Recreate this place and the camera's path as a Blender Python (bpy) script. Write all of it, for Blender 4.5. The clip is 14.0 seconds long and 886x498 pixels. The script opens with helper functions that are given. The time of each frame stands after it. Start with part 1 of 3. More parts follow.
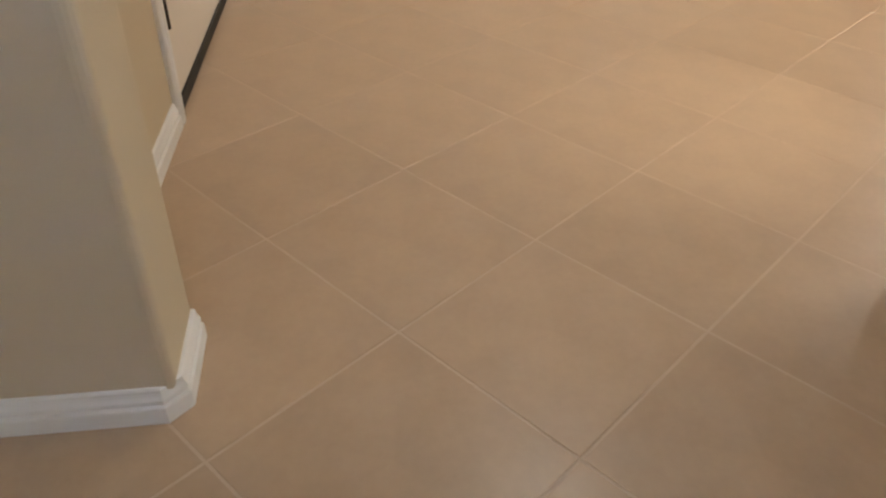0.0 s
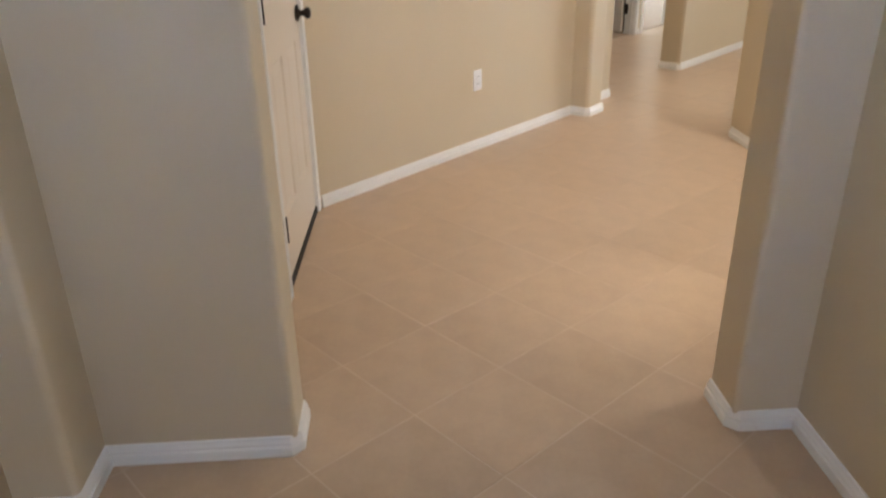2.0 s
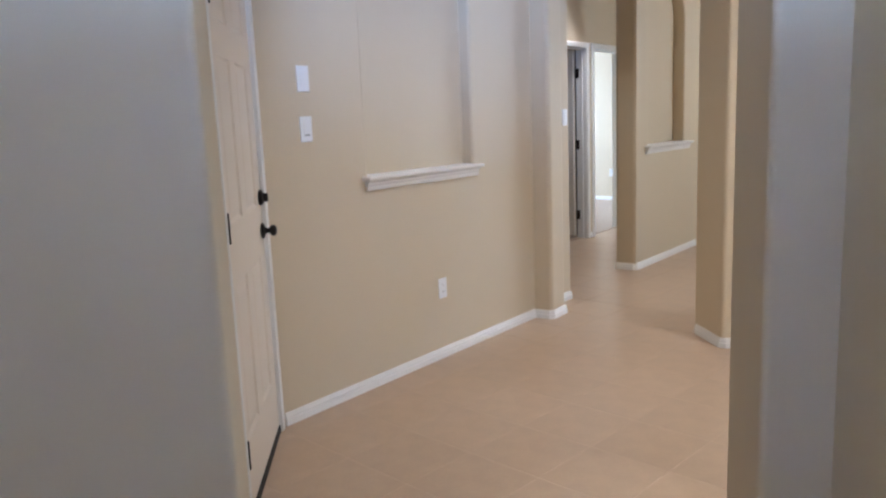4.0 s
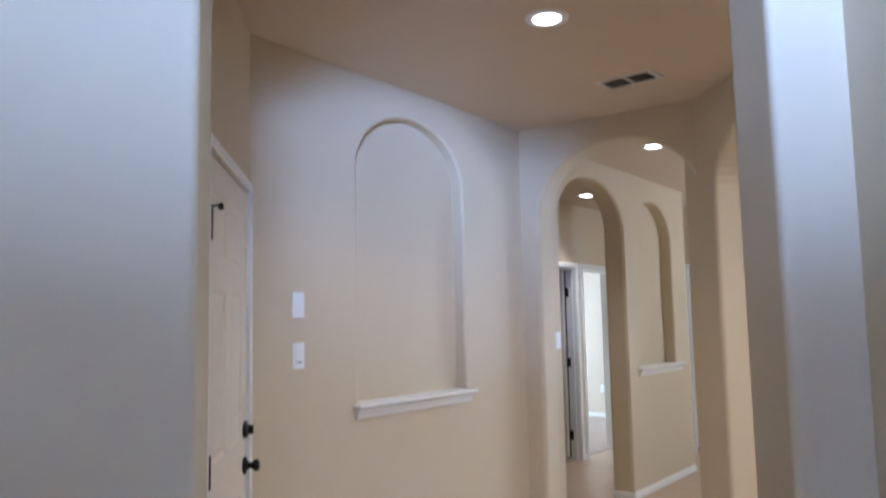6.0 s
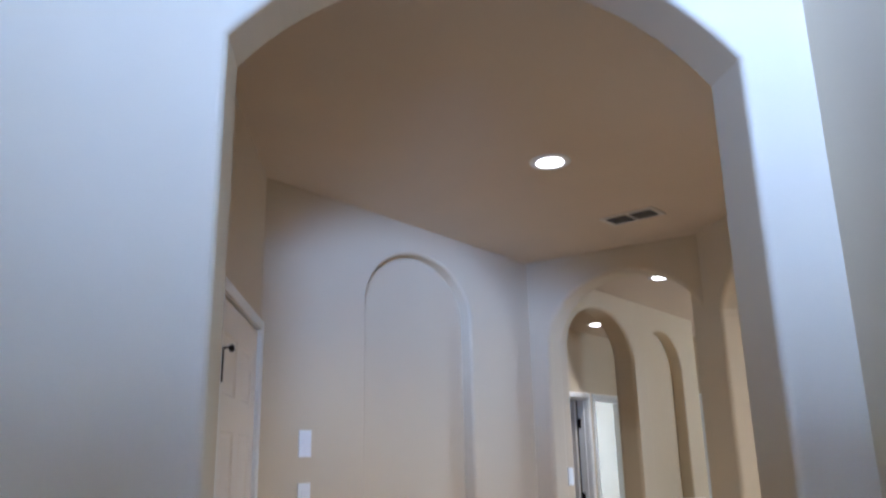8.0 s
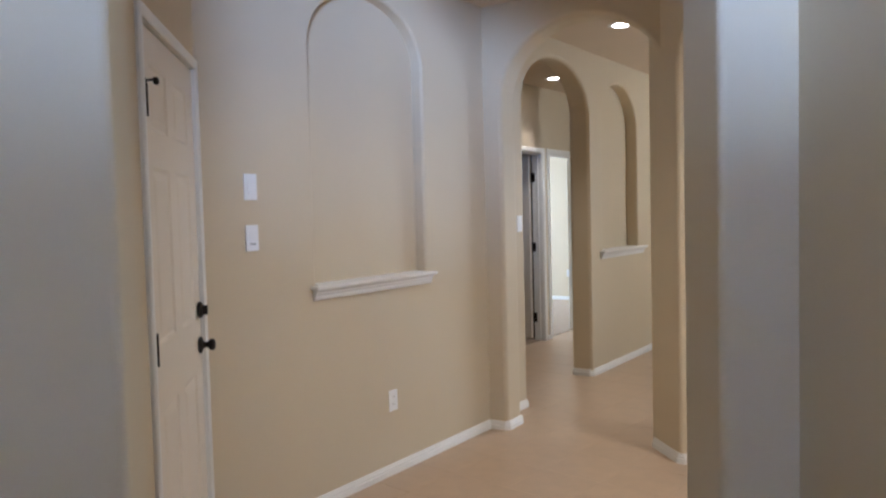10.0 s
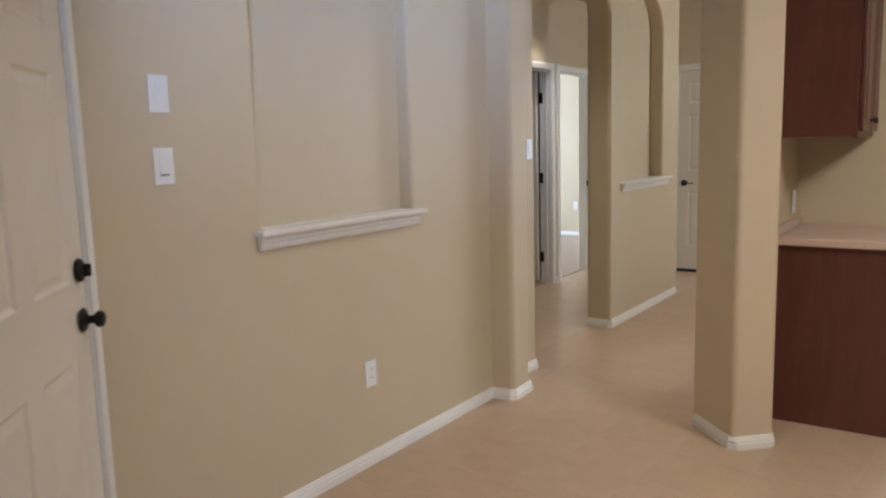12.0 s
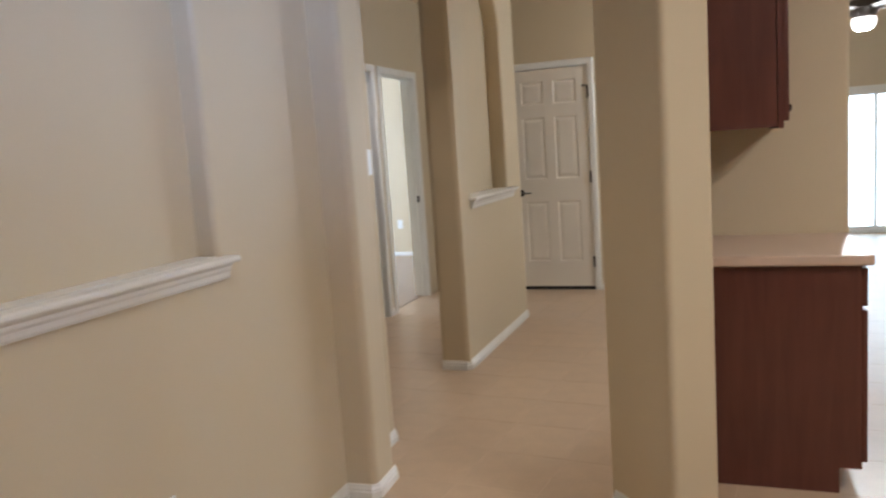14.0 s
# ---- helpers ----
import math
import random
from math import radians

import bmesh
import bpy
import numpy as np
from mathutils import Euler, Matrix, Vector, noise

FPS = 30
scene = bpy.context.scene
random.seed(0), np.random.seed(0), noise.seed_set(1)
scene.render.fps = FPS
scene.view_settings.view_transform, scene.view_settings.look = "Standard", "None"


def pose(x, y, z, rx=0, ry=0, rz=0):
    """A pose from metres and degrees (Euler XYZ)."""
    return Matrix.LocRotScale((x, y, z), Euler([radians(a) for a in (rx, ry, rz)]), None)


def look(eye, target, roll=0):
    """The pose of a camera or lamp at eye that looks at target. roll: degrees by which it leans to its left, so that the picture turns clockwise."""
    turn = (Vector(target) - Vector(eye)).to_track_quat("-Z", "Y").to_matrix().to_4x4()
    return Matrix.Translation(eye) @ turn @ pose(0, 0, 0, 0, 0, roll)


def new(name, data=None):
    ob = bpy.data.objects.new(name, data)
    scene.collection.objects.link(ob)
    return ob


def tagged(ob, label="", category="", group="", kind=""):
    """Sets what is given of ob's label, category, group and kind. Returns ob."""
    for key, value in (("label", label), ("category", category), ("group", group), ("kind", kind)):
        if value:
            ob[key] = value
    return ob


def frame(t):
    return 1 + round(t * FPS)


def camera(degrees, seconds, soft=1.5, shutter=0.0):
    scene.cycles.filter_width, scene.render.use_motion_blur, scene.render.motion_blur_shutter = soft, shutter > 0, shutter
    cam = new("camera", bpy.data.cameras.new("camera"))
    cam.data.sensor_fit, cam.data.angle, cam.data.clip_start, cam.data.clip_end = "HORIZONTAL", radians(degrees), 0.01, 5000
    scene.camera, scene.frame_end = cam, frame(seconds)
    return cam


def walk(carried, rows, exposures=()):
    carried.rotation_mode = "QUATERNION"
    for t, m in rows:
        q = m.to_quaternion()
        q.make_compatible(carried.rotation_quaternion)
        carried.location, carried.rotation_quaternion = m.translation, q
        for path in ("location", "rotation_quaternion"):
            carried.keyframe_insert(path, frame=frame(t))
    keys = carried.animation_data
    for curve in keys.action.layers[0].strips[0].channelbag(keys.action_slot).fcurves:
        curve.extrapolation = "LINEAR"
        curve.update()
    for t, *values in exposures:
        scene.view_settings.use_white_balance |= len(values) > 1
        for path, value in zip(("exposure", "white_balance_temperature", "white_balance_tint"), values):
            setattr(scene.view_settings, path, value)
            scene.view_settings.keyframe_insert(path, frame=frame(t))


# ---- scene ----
cam = camera(60.5, 14.0, soft=2.2, shutter=0.4)
PATH = [
    (0, pose(1.270, 2.165, 0.843, 53.05, 0, 36.70) @ pose(0, 0, 0, 0, 0, 1.50)),
    (0.5, pose(1.484, 1.951, 1.006, 55.17, 0, 35.43) @ pose(0, 0, 0, 0, 0, 4.25)),
    (1, pose(1.939, 1.613, 1.289, 57.13, 0, 38.27) @ pose(0, 0, 0, 0, 0, 1.91)),
    (1.5, pose(1.949, 1.581, 1.317, 61.13, 0, 41.75) @ pose(0, 0, 0, 0, 0, -0.66)),
    (2, pose(1.947, 1.563, 1.361, 65.19, 0, 41.82) @ pose(0, 0, 0, 0, 0, -1.11)),
    (2.5, pose(1.914, 1.581, 1.314, 70.92, 0, 41.52) @ pose(0, 0, 0, 0, 0, -1.72)),
    (3, pose(1.941, 1.563, 1.352, 75.05, 0, 40.83) @ pose(0, 0, 0, 0, 0, -1.52)),
    (3.2, pose(1.922, 1.580, 1.337, 76.68, 0, 40.41) @ pose(0, 0, 0, 0, 0, -1.96)),
    (5.3, pose(1.779, 1.643, 1.442, 86.87, 0, 36.78) @ pose(0, 0, 0, 0, 0, -1.45)),
    (5.5, pose(1.756, 1.664, 1.445, 89.20, 0, 36.84) @ pose(0, 0, 0, 0, 0, -1.53)),
    (6, pose(1.786, 1.658, 1.477, 95.62, 0, 36.94) @ pose(0, 0, 0, 0, 0, -1.16)),
    (6.5, pose(1.837, 1.643, 1.536, 101.44, 0, 37.51) @ pose(0, 0, 0, 0, 0, -0.47)),
    (7, pose(1.818, 1.612, 1.539, 107.46, 0, 37.16) @ pose(0, 0, 0, 0, 0, -1.03)),
    (7.5, pose(1.829, 1.653, 1.555, 108.62, 0, 37.68) @ pose(0, 0, 0, 0, 0, -0.66)),
    (8, pose(1.825, 1.624, 1.525, 104.95, 0, 37.54) @ pose(0, 0, 0, 0, 0, -1.20)),
    (8.5, pose(1.846, 1.631, 1.506, 99.67, 0, 37.40) @ pose(0, 0, 0, 0, 0, -1.26)),
    (9, pose(1.846, 1.630, 1.476, 94.57, 0, 35.61) @ pose(0, 0, 0, 0, 0, -1.68)),
    (9.2, pose(1.848, 1.628, 1.483, 92.65, 0, 35.01) @ pose(0, 0, 0, 0, 0, -1.42)),
    (11.3, pose(1.667, 2.161, 1.356, 82.47, 0, 35.40) @ pose(0, 0, 0, 0, 0, -1.26)),
    (11.5, pose(1.532, 2.242, 1.375, 82.04, 0, 34.96) @ pose(0, 0, 0, 0, 0, -1.08)),
    (12, pose(1.322, 2.522, 1.398, 82.01, 0, 35.20) @ pose(0, 0, 0, 0, 0, -1.59)),
    (12.5, pose(1.164, 2.775, 1.396, 82.23, 0, 35.07) @ pose(0, 0, 0, 0, 0, -2.70)),
    (13, pose(1.054, 2.964, 1.386, 82.30, 0, 33.40) @ pose(0, 0, 0, 0, 0, -4.10)),
    (13.5, pose(0.853, 3.140, 1.380, 82.20, 0, 28.00) @ pose(0, 0, 0, 0, 0, -4.70)),
    (14, pose(0.678, 3.367, 1.378, 82.56, 0, 20.80) @ pose(0, 0, 0, 0, 0, -3.99)),
]
EXPOSURES = [(0, 0.0, 6600, 12), (0.5, 0.08, 6500, 12), (1, 0.16, 6450, 13), (2, 0.05, 6200, 13), (3, -0.09, 5650, 13), (5.5, -0.28, 5350, 15), (6.5, -0.34, 5250, 13), (7.2, -0.46, 5250, 13), (8, -0.48, 5250, 13),
             (9, -0.46, 5450, 12), (11.5, -0.47, 5950, 13), (14, -0.50, 6000, 13)]

walk(cam, PATH, exposures=EXPOSURES)

# ---- world and large lights ----
world = bpy.data.worlds.new("world")
scene.world = world
world.use_nodes = True
wn = world.node_tree.nodes
sky = wn.new("ShaderNodeTexSky")
sky.sky_type, sky.sun_disc = "NISHITA", False
sky.sun_elevation, sky.sun_rotation = radians(50), radians(150)
world.node_tree.links.new(sky.outputs["Color"], wn["Background"].inputs["Color"])
wn["Background"].inputs["Strength"].default_value = 0.12


def area(name, m, w, h, power, color, shape="RECTANGLE", spread=180):
    d = bpy.data.lights.new(name, "AREA")
    d.shape, d.size, d.size_y, d.energy, d.color = shape, w, h, power, color
    d.spread = radians(spread)
    ob = new(name, d)
    ob.matrix_world = m
    return ob


F45 = pose(0, 0, 0, 0, 0, 45)           # entry frame: x = s (along the arch wall), y = n (into the house)
CEIL = 2.756
WARM = (1.0, 0.92, 0.80)
DAY = (0.42, 0.60, 1.0)

# daylight in the openings, and a warm fill for the entry
area("entry_sky_light", F45 @ look((1.45, -8.0, 2.4), (2.6, 1.3, 2.5)), 3.4, 1.2, 4500, DAY)
# Warm lamp added at the window to brighten the low entry walls.
area("entry_fill_light", F45 @ look((2.53, -3.1, 2.72), (2.6, 0.6, 0.8)), 1.5, 1.05, 11, (1.0, 0.90, 0.76))
area("family_sky_light", look((2.2, 15.2, 1.2), (2.0, 9, 0.9)), 3.4, 3.0, 330, (0.72, 0.90, 1.0))
area("bedroom_window_light", look((-5.9, 11.4, 1.6), (-3, 11.6, 1.0)), 1.5, 1.4, 230, (0.62, 0.79, 1.0))

# ---- materials ----


def mat(name, color, rough=0.5, metal=0.0, vary=0.06, scale=6.0, grain=60.0, bump=0.15, bump_dist=0.002, rand=0.0, spec=0.5, coat=0.0):
    m = bpy.data.materials.new(name)
    m.use_nodes = True
    nt = m.node_tree
    n, l = nt.nodes, nt.links
    b = n["Principled BSDF"]
    b.inputs["Roughness"].default_value, b.inputs["Metallic"].default_value = rough, metal
    b.inputs["Specular IOR Level"].default_value = spec
    b.inputs["Coat Weight"].default_value = coat
    tc = n.new("ShaderNodeTexCoord")
    big, fine = n.new("ShaderNodeTexNoise"), n.new("ShaderNodeTexNoise")
    big.inputs["Scale"].default_value, fine.inputs["Scale"].default_value = scale, grain
    big.inputs["Detail"].default_value, fine.inputs["Detail"].default_value = 5, 3
    l.new(tc.outputs["Object"], big.inputs["Vector"])
    l.new(tc.outputs["Object"], fine.inputs["Vector"])
    add = n.new("ShaderNodeMath")
    add.operation = "MULTIPLY_ADD"
    l.new(fine.outputs["Fac"], add.inputs[0])
    add.inputs[1].default_value = 0.35
    l.new(big.outputs["Fac"], add.inputs[2])
    mr = n.new("ShaderNodeMapRange")
    mr.inputs["From Min"].default_value, mr.inputs["From Max"].default_value = 0.4, 0.95
    mr.inputs["To Min"].default_value, mr.inputs["To Max"].default_value = 1 - vary, 1 + vary
    l.new(add.outputs[0], mr.inputs["Value"])
    val = mr.outputs["Result"]
    if rand:
        oi = n.new("ShaderNodeObjectInfo")
        r2 = n.new("ShaderNodeMapRange")
        r2.inputs["To Min"].default_value, r2.inputs["To Max"].default_value = 1 - rand, 1 + rand
        l.new(oi.outputs["Random"], r2.inputs["Value"])
        mu = n.new("ShaderNodeMath")
        mu.operation = "MULTIPLY"
        l.new(val, mu.inputs[0]), l.new(r2.outputs["Result"], mu.inputs[1])
        val = mu.outputs[0]
    hsv = n.new("ShaderNodeHueSaturation")
    hsv.inputs["Color"].default_value = (*color, 1)
    l.new(val, hsv.inputs["Value"])
    l.new(hsv.outputs["Color"], b.inputs["Base Color"])
    rr = n.new("ShaderNodeMapRange")
    rr.inputs["To Min"].default_value, rr.inputs["To Max"].default_value = rough * 0.85, min(1, rough * 1.15)
    l.new(big.outputs["Fac"], rr.inputs["Value"])
    l.new(rr.outputs["Result"], b.inputs["Roughness"])
    if bump:
        bp = n.new("ShaderNodeBump")
        bp.inputs["Strength"].default_value, bp.inputs["Distance"].default_value = bump, bump_dist
        l.new(fine.outputs["Fac"], bp.inputs["Height"])
        l.new(bp.outputs["Normal"], b.inputs["Normal"])
    return m


def wood_mat(name, dark, light):
    m = mat(name, light, rough=0.38, vary=0.1, grain=200, bump=0.05, coat=0.25)
    nt = m.node_tree
    n, l = nt.nodes, nt.links
    tc = n.new("ShaderNodeTexCoord")
    mp = n.new("ShaderNodeMapping")
    mp.inputs["Scale"].default_value = (7, 7, 0.6)
    wv = n.new("ShaderNodeTexNoise")
    wv.inputs["Scale"].default_value, wv.inputs["Detail"].default_value, wv.inputs["Distortion"].default_value = 4, 6, 0.6
    cr = n.new("ShaderNodeValToRGB")
    cr.color_ramp.elements[0].color, cr.color_ramp.elements[0].position = (*dark, 1), 0.3
    cr.color_ramp.elements[1].color, cr.color_ramp.elements[1].position = (*light, 1), 0.75
    l.new(tc.outputs["Object"], mp.inputs["Vector"]), l.new(mp.outputs["Vector"], wv.inputs["Vector"])
    l.new(wv.outputs["Fac"], cr.inputs["Fac"])
    hsv = [x for x in n if x.type == "HUE_SAT"][0]
    l.new(cr.outputs["Color"], hsv.inputs["Color"])
    return m


def glow(name, color, strength):
    m = bpy.data.materials.new(name)
    m.use_nodes = True
    b = m.node_tree.nodes["Principled BSDF"]
    b.inputs["Base Color"].default_value = (0.9, 0.9, 0.9, 1)
    b.inputs["Emission Color"].default_value = (*color, 1)
    b.inputs["Emission Strength"].default_value = strength
    return m


M_WALL = mat("wall_paint", (0.60, 0.505, 0.355), rough=0.6, vary=0.025, scale=2.0, grain=220, bump=0.22, bump_dist=0.0015)
M_CEIL = mat("ceiling_paint", (0.64, 0.535, 0.41), rough=0.8, vary=0.03, scale=2.5, grain=160, bump=0.35, bump_dist=0.002)
M_TRIM = mat("trim_enamel", (0.80, 0.79, 0.76), rough=0.32, vary=0.015, scale=5, grain=120, bump=0.03)
M_DOOR = mat("door_enamel", (0.76, 0.70, 0.61), rough=0.4, vary=0.02, scale=4, grain=150, bump=0.06)
M_TILE = mat("floor_tile", (0.462, 0.335, 0.224), rough=0.33, vary=0.085, scale=9, grain=60, bump=0.12, bump_dist=0.0015, rand=0.028)
M_GROUT = mat("grout", (0.545, 0.425, 0.32), rough=1.0, vary=0.1, scale=12, grain=260, bump=0.3, spec=0.1)
M_BRONZE = mat("oiled_bronze", (0.018, 0.014, 0.012), rough=0.35, metal=0.6, vary=0.15, grain=150, bump=0.05)
M_PLASTIC = mat("white_plastic", (0.86, 0.87, 0.88), rough=0.3, vary=0.01, bump=0)
M_SLOT = mat("dark_slot", (0.03, 0.03, 0.03), rough=0.6, bump=0)
# Rubber of the door sweeps; also colours the shaded gap at door_3's hinges.
M_SWEEP_GAP = mat("door_sweep", (0.02, 0.017, 0.015), rough=0.7, bump=0.1)
M_WOOD = wood_mat("cherry_stain", (0.088, 0.025, 0.017), (0.118, 0.036, 0.025))
M_COUNTER = mat("counter_laminate", (0.58, 0.44, 0.35), rough=0.3, vary=0.035, scale=14, grain=300, bump=0.02)
M_CARPET = mat("bedroom_carpet", (0.42, 0.33, 0.25), rough=1.0, vary=0.12, scale=30, grain=500, bump=0.8, bump_dist=0.004)
M_GRILLE = mat("vent_enamel", (0.66, 0.63, 0.58), rough=0.45, vary=0.03, bump=0.02)
M_SLAT = mat("vent_slat", (0.36, 0.35, 0.34), rough=0.5, vary=0.03, bump=0)
M_VENTDARK = mat("vent_shadow", (0.12, 0.115, 0.11), rough=0.8, bump=0)
M_LENS = glow("lamp_lens", (1.0, 0.93, 0.84), 22)
M_PANEL = glow("diffuser_panel", (1.0, 0.95, 0.88), 3)
M_FANLENS = glow("fan_lens", (1.0, 0.95, 0.88), 9)
M_FAN = mat("fan_blade", (0.03, 0.022, 0.018), rough=0.4, vary=0.1)
M_GLASS = bpy.data.materials.new("window_glass")
M_GLASS.use_nodes = True
_g = M_GLASS.node_tree.nodes["Principled BSDF"]
_g.inputs["Transmission Weight"].default_value, _g.inputs["Roughness"].default_value, _g.inputs["IOR"].default_value = 1.0, 0.0, 1.45

# ---- mesh helpers ----


def obj(name, bm, material, parent=None, label="", m=None):
    me = bpy.data.meshes.new(name)
    bmesh.ops.recalc_face_normals(bm, faces=bm.faces)
    bm.to_mesh(me)
    bm.free()
    me.materials.append(material)
    ob = new(name, me)
    if parent is not None:
        ob.parent = parent
    if m is not None:
        ob.matrix_local = m
    if label:
        ob["label"] = label
    return ob


def part(name, bm, material, parent, label=""):
    return obj(name, bm, material, parent, label)


def structure(name, bm, material, label, category, m=None):
    return tagged(obj(name, bm, material, m=m), label, category, kind="structure")


def smooth(ob, angle=35):
    for p in ob.data.polygons:
        p.use_smooth = True
    ob.data.set_sharp_from_angle(angle=radians(angle))
    return ob


def empty(name, m, label, category, group=""):
    ob = new(name)
    ob.empty_display_size = 0.1
    ob.matrix_world = m
    return tagged(ob, label, category, group)


def add_box(bm, x0, x1, y0, y1, z0, z1, bevel=0.0, seg=2):
    r = bmesh.ops.create_cube(bm, size=1)
    bmesh.ops.scale(bm, vec=(x1 - x0, y1 - y0, z1 - z0), verts=r["verts"])
    bmesh.ops.translate(bm, vec=((x0 + x1) / 2, (y0 + y1) / 2, (z0 + z1) / 2), verts=r["verts"])
    if bevel:
        es = list({e for v in r["verts"] for e in v.link_edges})
        bmesh.ops.bevel(bm, geom=es, offset=bevel, segments=seg, affect="EDGES", profile=0.5)
    return bm


def box(*a, **k):
    return add_box(bmesh.new(), *a, **k)


def prism(points, z0, z1):
    bm = bmesh.new()
    vs = [bm.verts.new((x, y, z0)) for x, y in points]
    f = bm.faces.new(vs)
    e = bmesh.ops.extrude_face_region(bm, geom=[f])
    bmesh.ops.translate(bm, vec=(0, 0, z1 - z0), verts=[v for v in e["geom"] if isinstance(v, bmesh.types.BMVert)])
    return bm


def rounded(points, radii, n=5):
    """A plan polygon with corner i rounded by radii[i]."""
    out = []
    k = len(points)
    for i, p in enumerate(points):
        r = radii.get(i, 0)
        if not r:
            out.append(p)
            continue
        p0, p1, p2 = Vector(points[i - 1]), Vector(p), Vector(points[(i + 1) % k])
        a, b = (p0 - p1).normalized(), (p2 - p1).normalized()
        half = a.angle(b) / 2
        cut = r / math.tan(half)
        c = p1 + (a + b).normalized() * (r / math.sin(half))
        s, e = p1 + a * cut - c, p1 + b * cut - c
        turn = s.angle_signed(e)
        for j in range(n + 1):
            q = s.copy()
            q.rotate(Matrix.Rotation(-turn * j / n, 2))
            out.append((c.x + q.x, c.y + q.y))
    return out


def arch_curve(u0, u1, spring, crown, kind, n=28):
    """Points of an arch from (u0, spring) over the crown to (u1, spring)."""
    c, a, b = (u0 + u1) / 2, (u1 - u0) / 2, crown - spring
    pts = []
    if kind == "segment":
        r = (a * a + b * b) / (2 * b)
        t0 = math.asin(a / r)
        for i in range(n + 1):
            t = -t0 + 2 * t0 * i / n
            pts.append((c + r * math.sin(t), crown - r + r * math.cos(t)))
    else:
        for i in range(n + 1):
            t = math.pi * (1 - i / n)
            pts.append((c + a * math.cos(t), spring + b * math.sin(t)))
    return pts


def arch_wall(u_lo, u_hi, top, u0, u1, spring, crown, thick, kind="ellipse", bullnose=0.02):
    """A wall in the plane u, z, standing from v = 0 to v = thick, with an arched opening from u0 to u1; its edges are rounded."""
    bm = bmesh.new()
    curve = arch_curve(u0, u1, spring, crown, kind)
    hole = [(u0, 0.0)] + curve + [(u1, 0.0)]
    front = [bm.verts.new((u, 0, z)) for u, z in hole]
    back = [bm.verts.new((u, thick, z)) for u, z in hole]
    rim = []
    for i in range(len(hole) - 1):
        bm.faces.new((front[i], front[i + 1], back[i + 1], back[i]))
    for row, v in ((front, 0), (back, thick)):
        a, d = bm.verts.new((u_lo, v, 0)), bm.verts.new((u_hi, v, 0))
        b, c = bm.verts.new((u_lo, v, top)), bm.verts.new((u_hi, v, top))
        tops = [bm.verts.new((q.co.x, v, top)) for q in row[1:-1]]
        bl, cl = bm.verts.new((u_lo, v, row[1].co.z)), bm.verts.new((u_hi, v, row[-2].co.z))
        bm.faces.new((a, row[0], row[1], bl))
        bm.faces.new((row[-1], d, cl, row[-2]))
        bm.faces.new((bl, row[1], tops[0], b))
        bm.faces.new((row[-2], cl, c, tops[-1]))
        for i in range(len(tops) - 1):
            bm.faces.new((row[i + 1], row[i + 2], tops[i + 1], tops[i]))
        rim.append((a, b, c, d, bl, cl))
    (a0, b0, c0, d0, l0, r0), (a1, b1, c1, d1, l1, r1) = rim
    bm.faces.new((a0, l0, l1, a1)), bm.faces.new((l0, b0, b1, l1))
    bm.faces.new((d0, d1, r1, r0)), bm.faces.new((r0, r1, c1, c0))
    edges = []
    for row in (front, back):
        for i in range(len(row) - 1):
            e = bm.edges.get((row[i], row[i + 1]))
            if e:
                edges.append(e)
    bmesh.ops.recalc_face_normals(bm, faces=bm.faces)
    bmesh.ops.bevel(bm, geom=edges, offset=bullnose, segments=4, affect="EDGES", profile=0.5)
    return bm


def sweep(path, profile, closed_ends=True):
    """Sweeps a (out, z) profile along a plan polyline; out is to the left of the way."""
    bm = bmesh.new()
    rings = []
    k = len(path)
    for i, p in enumerate(path):
        p = Vector(p)
        d0 = (p - Vector(path[i - 1])).normalized() if i else None
        d1 = (Vector(path[i + 1]) - p).normalized() if i < k - 1 else None
        n0 = Vector((-d0.y, d0.x)) if d0 else None
        n1 = Vector((-d1.y, d1.x)) if d1 else None
        if n0 and n1:
            mv = (n0 + n1).normalized()
            mv = mv / max(0.3, mv.dot(n0))
        else:
            mv = n0 or n1
        rings.append([bm.verts.new((p.x + mv.x * o, p.y + mv.y * o, z)) for o, z in profile])
    m = len(profile)
    for a, b in zip(rings, rings[1:]):
        for j in range(m):
            bm.faces.new((a[j], a[(j + 1) % m], b[(j + 1) % m], b[j]))
    bm.faces.new(rings[0]), bm.faces.new(list(reversed(rings[-1])))
    return bm


BASE = ((0.0, 0.0), (0.0155, 0.0), (0.0155, 0.026), (0.0145, 0.0295), (0.0095, 0.032), (0.0095, 0.035), (0.0125, 0.0375), (0.012, 0.042),
        (0.0085, 0.048), (0.0065, 0.053), (0.0065, 0.057), (0.004, 0.059), (0.0, 0.059))


def baseboard(path, label="white painted wooden baseboard along the wall", m=None, chamfer=()):
    pts = []
    for i, p in enumerate(path):
        if i in chamfer:
            p0, p1, p2 = Vector(path[i - 1]), Vector(p), Vector(path[i + 1])
            c = 0.022
            pts.append(tuple(p1 + (p0 - p1).normalized() * c))
            pts.append(tuple(p1 + (p2 - p1).normalized() * c))
        else:
            pts.append(p)
    return structure("baseboard", sweep(pts, BASE), M_TRIM, label, "baseboard", m)


def lathe(profile, n=24):
    """Turns an (r, z) profile round z."""
    bm = bmesh.new()
    rings = []
    for r, z in profile:
        rings.append([bm.verts.new((r * math.cos(2 * math.pi * i / n), r * math.sin(2 * math.pi * i / n), z)) for i in range(n)])
    for a, b in zip(rings, rings[1:]):
        for i in range(n):
            bm.faces.new((a[i], a[(i + 1) % n], b[(i + 1) % n], b[i]))
    bm.faces.new(list(reversed(rings[0]))), bm.faces.new(rings[-1])
    return bm


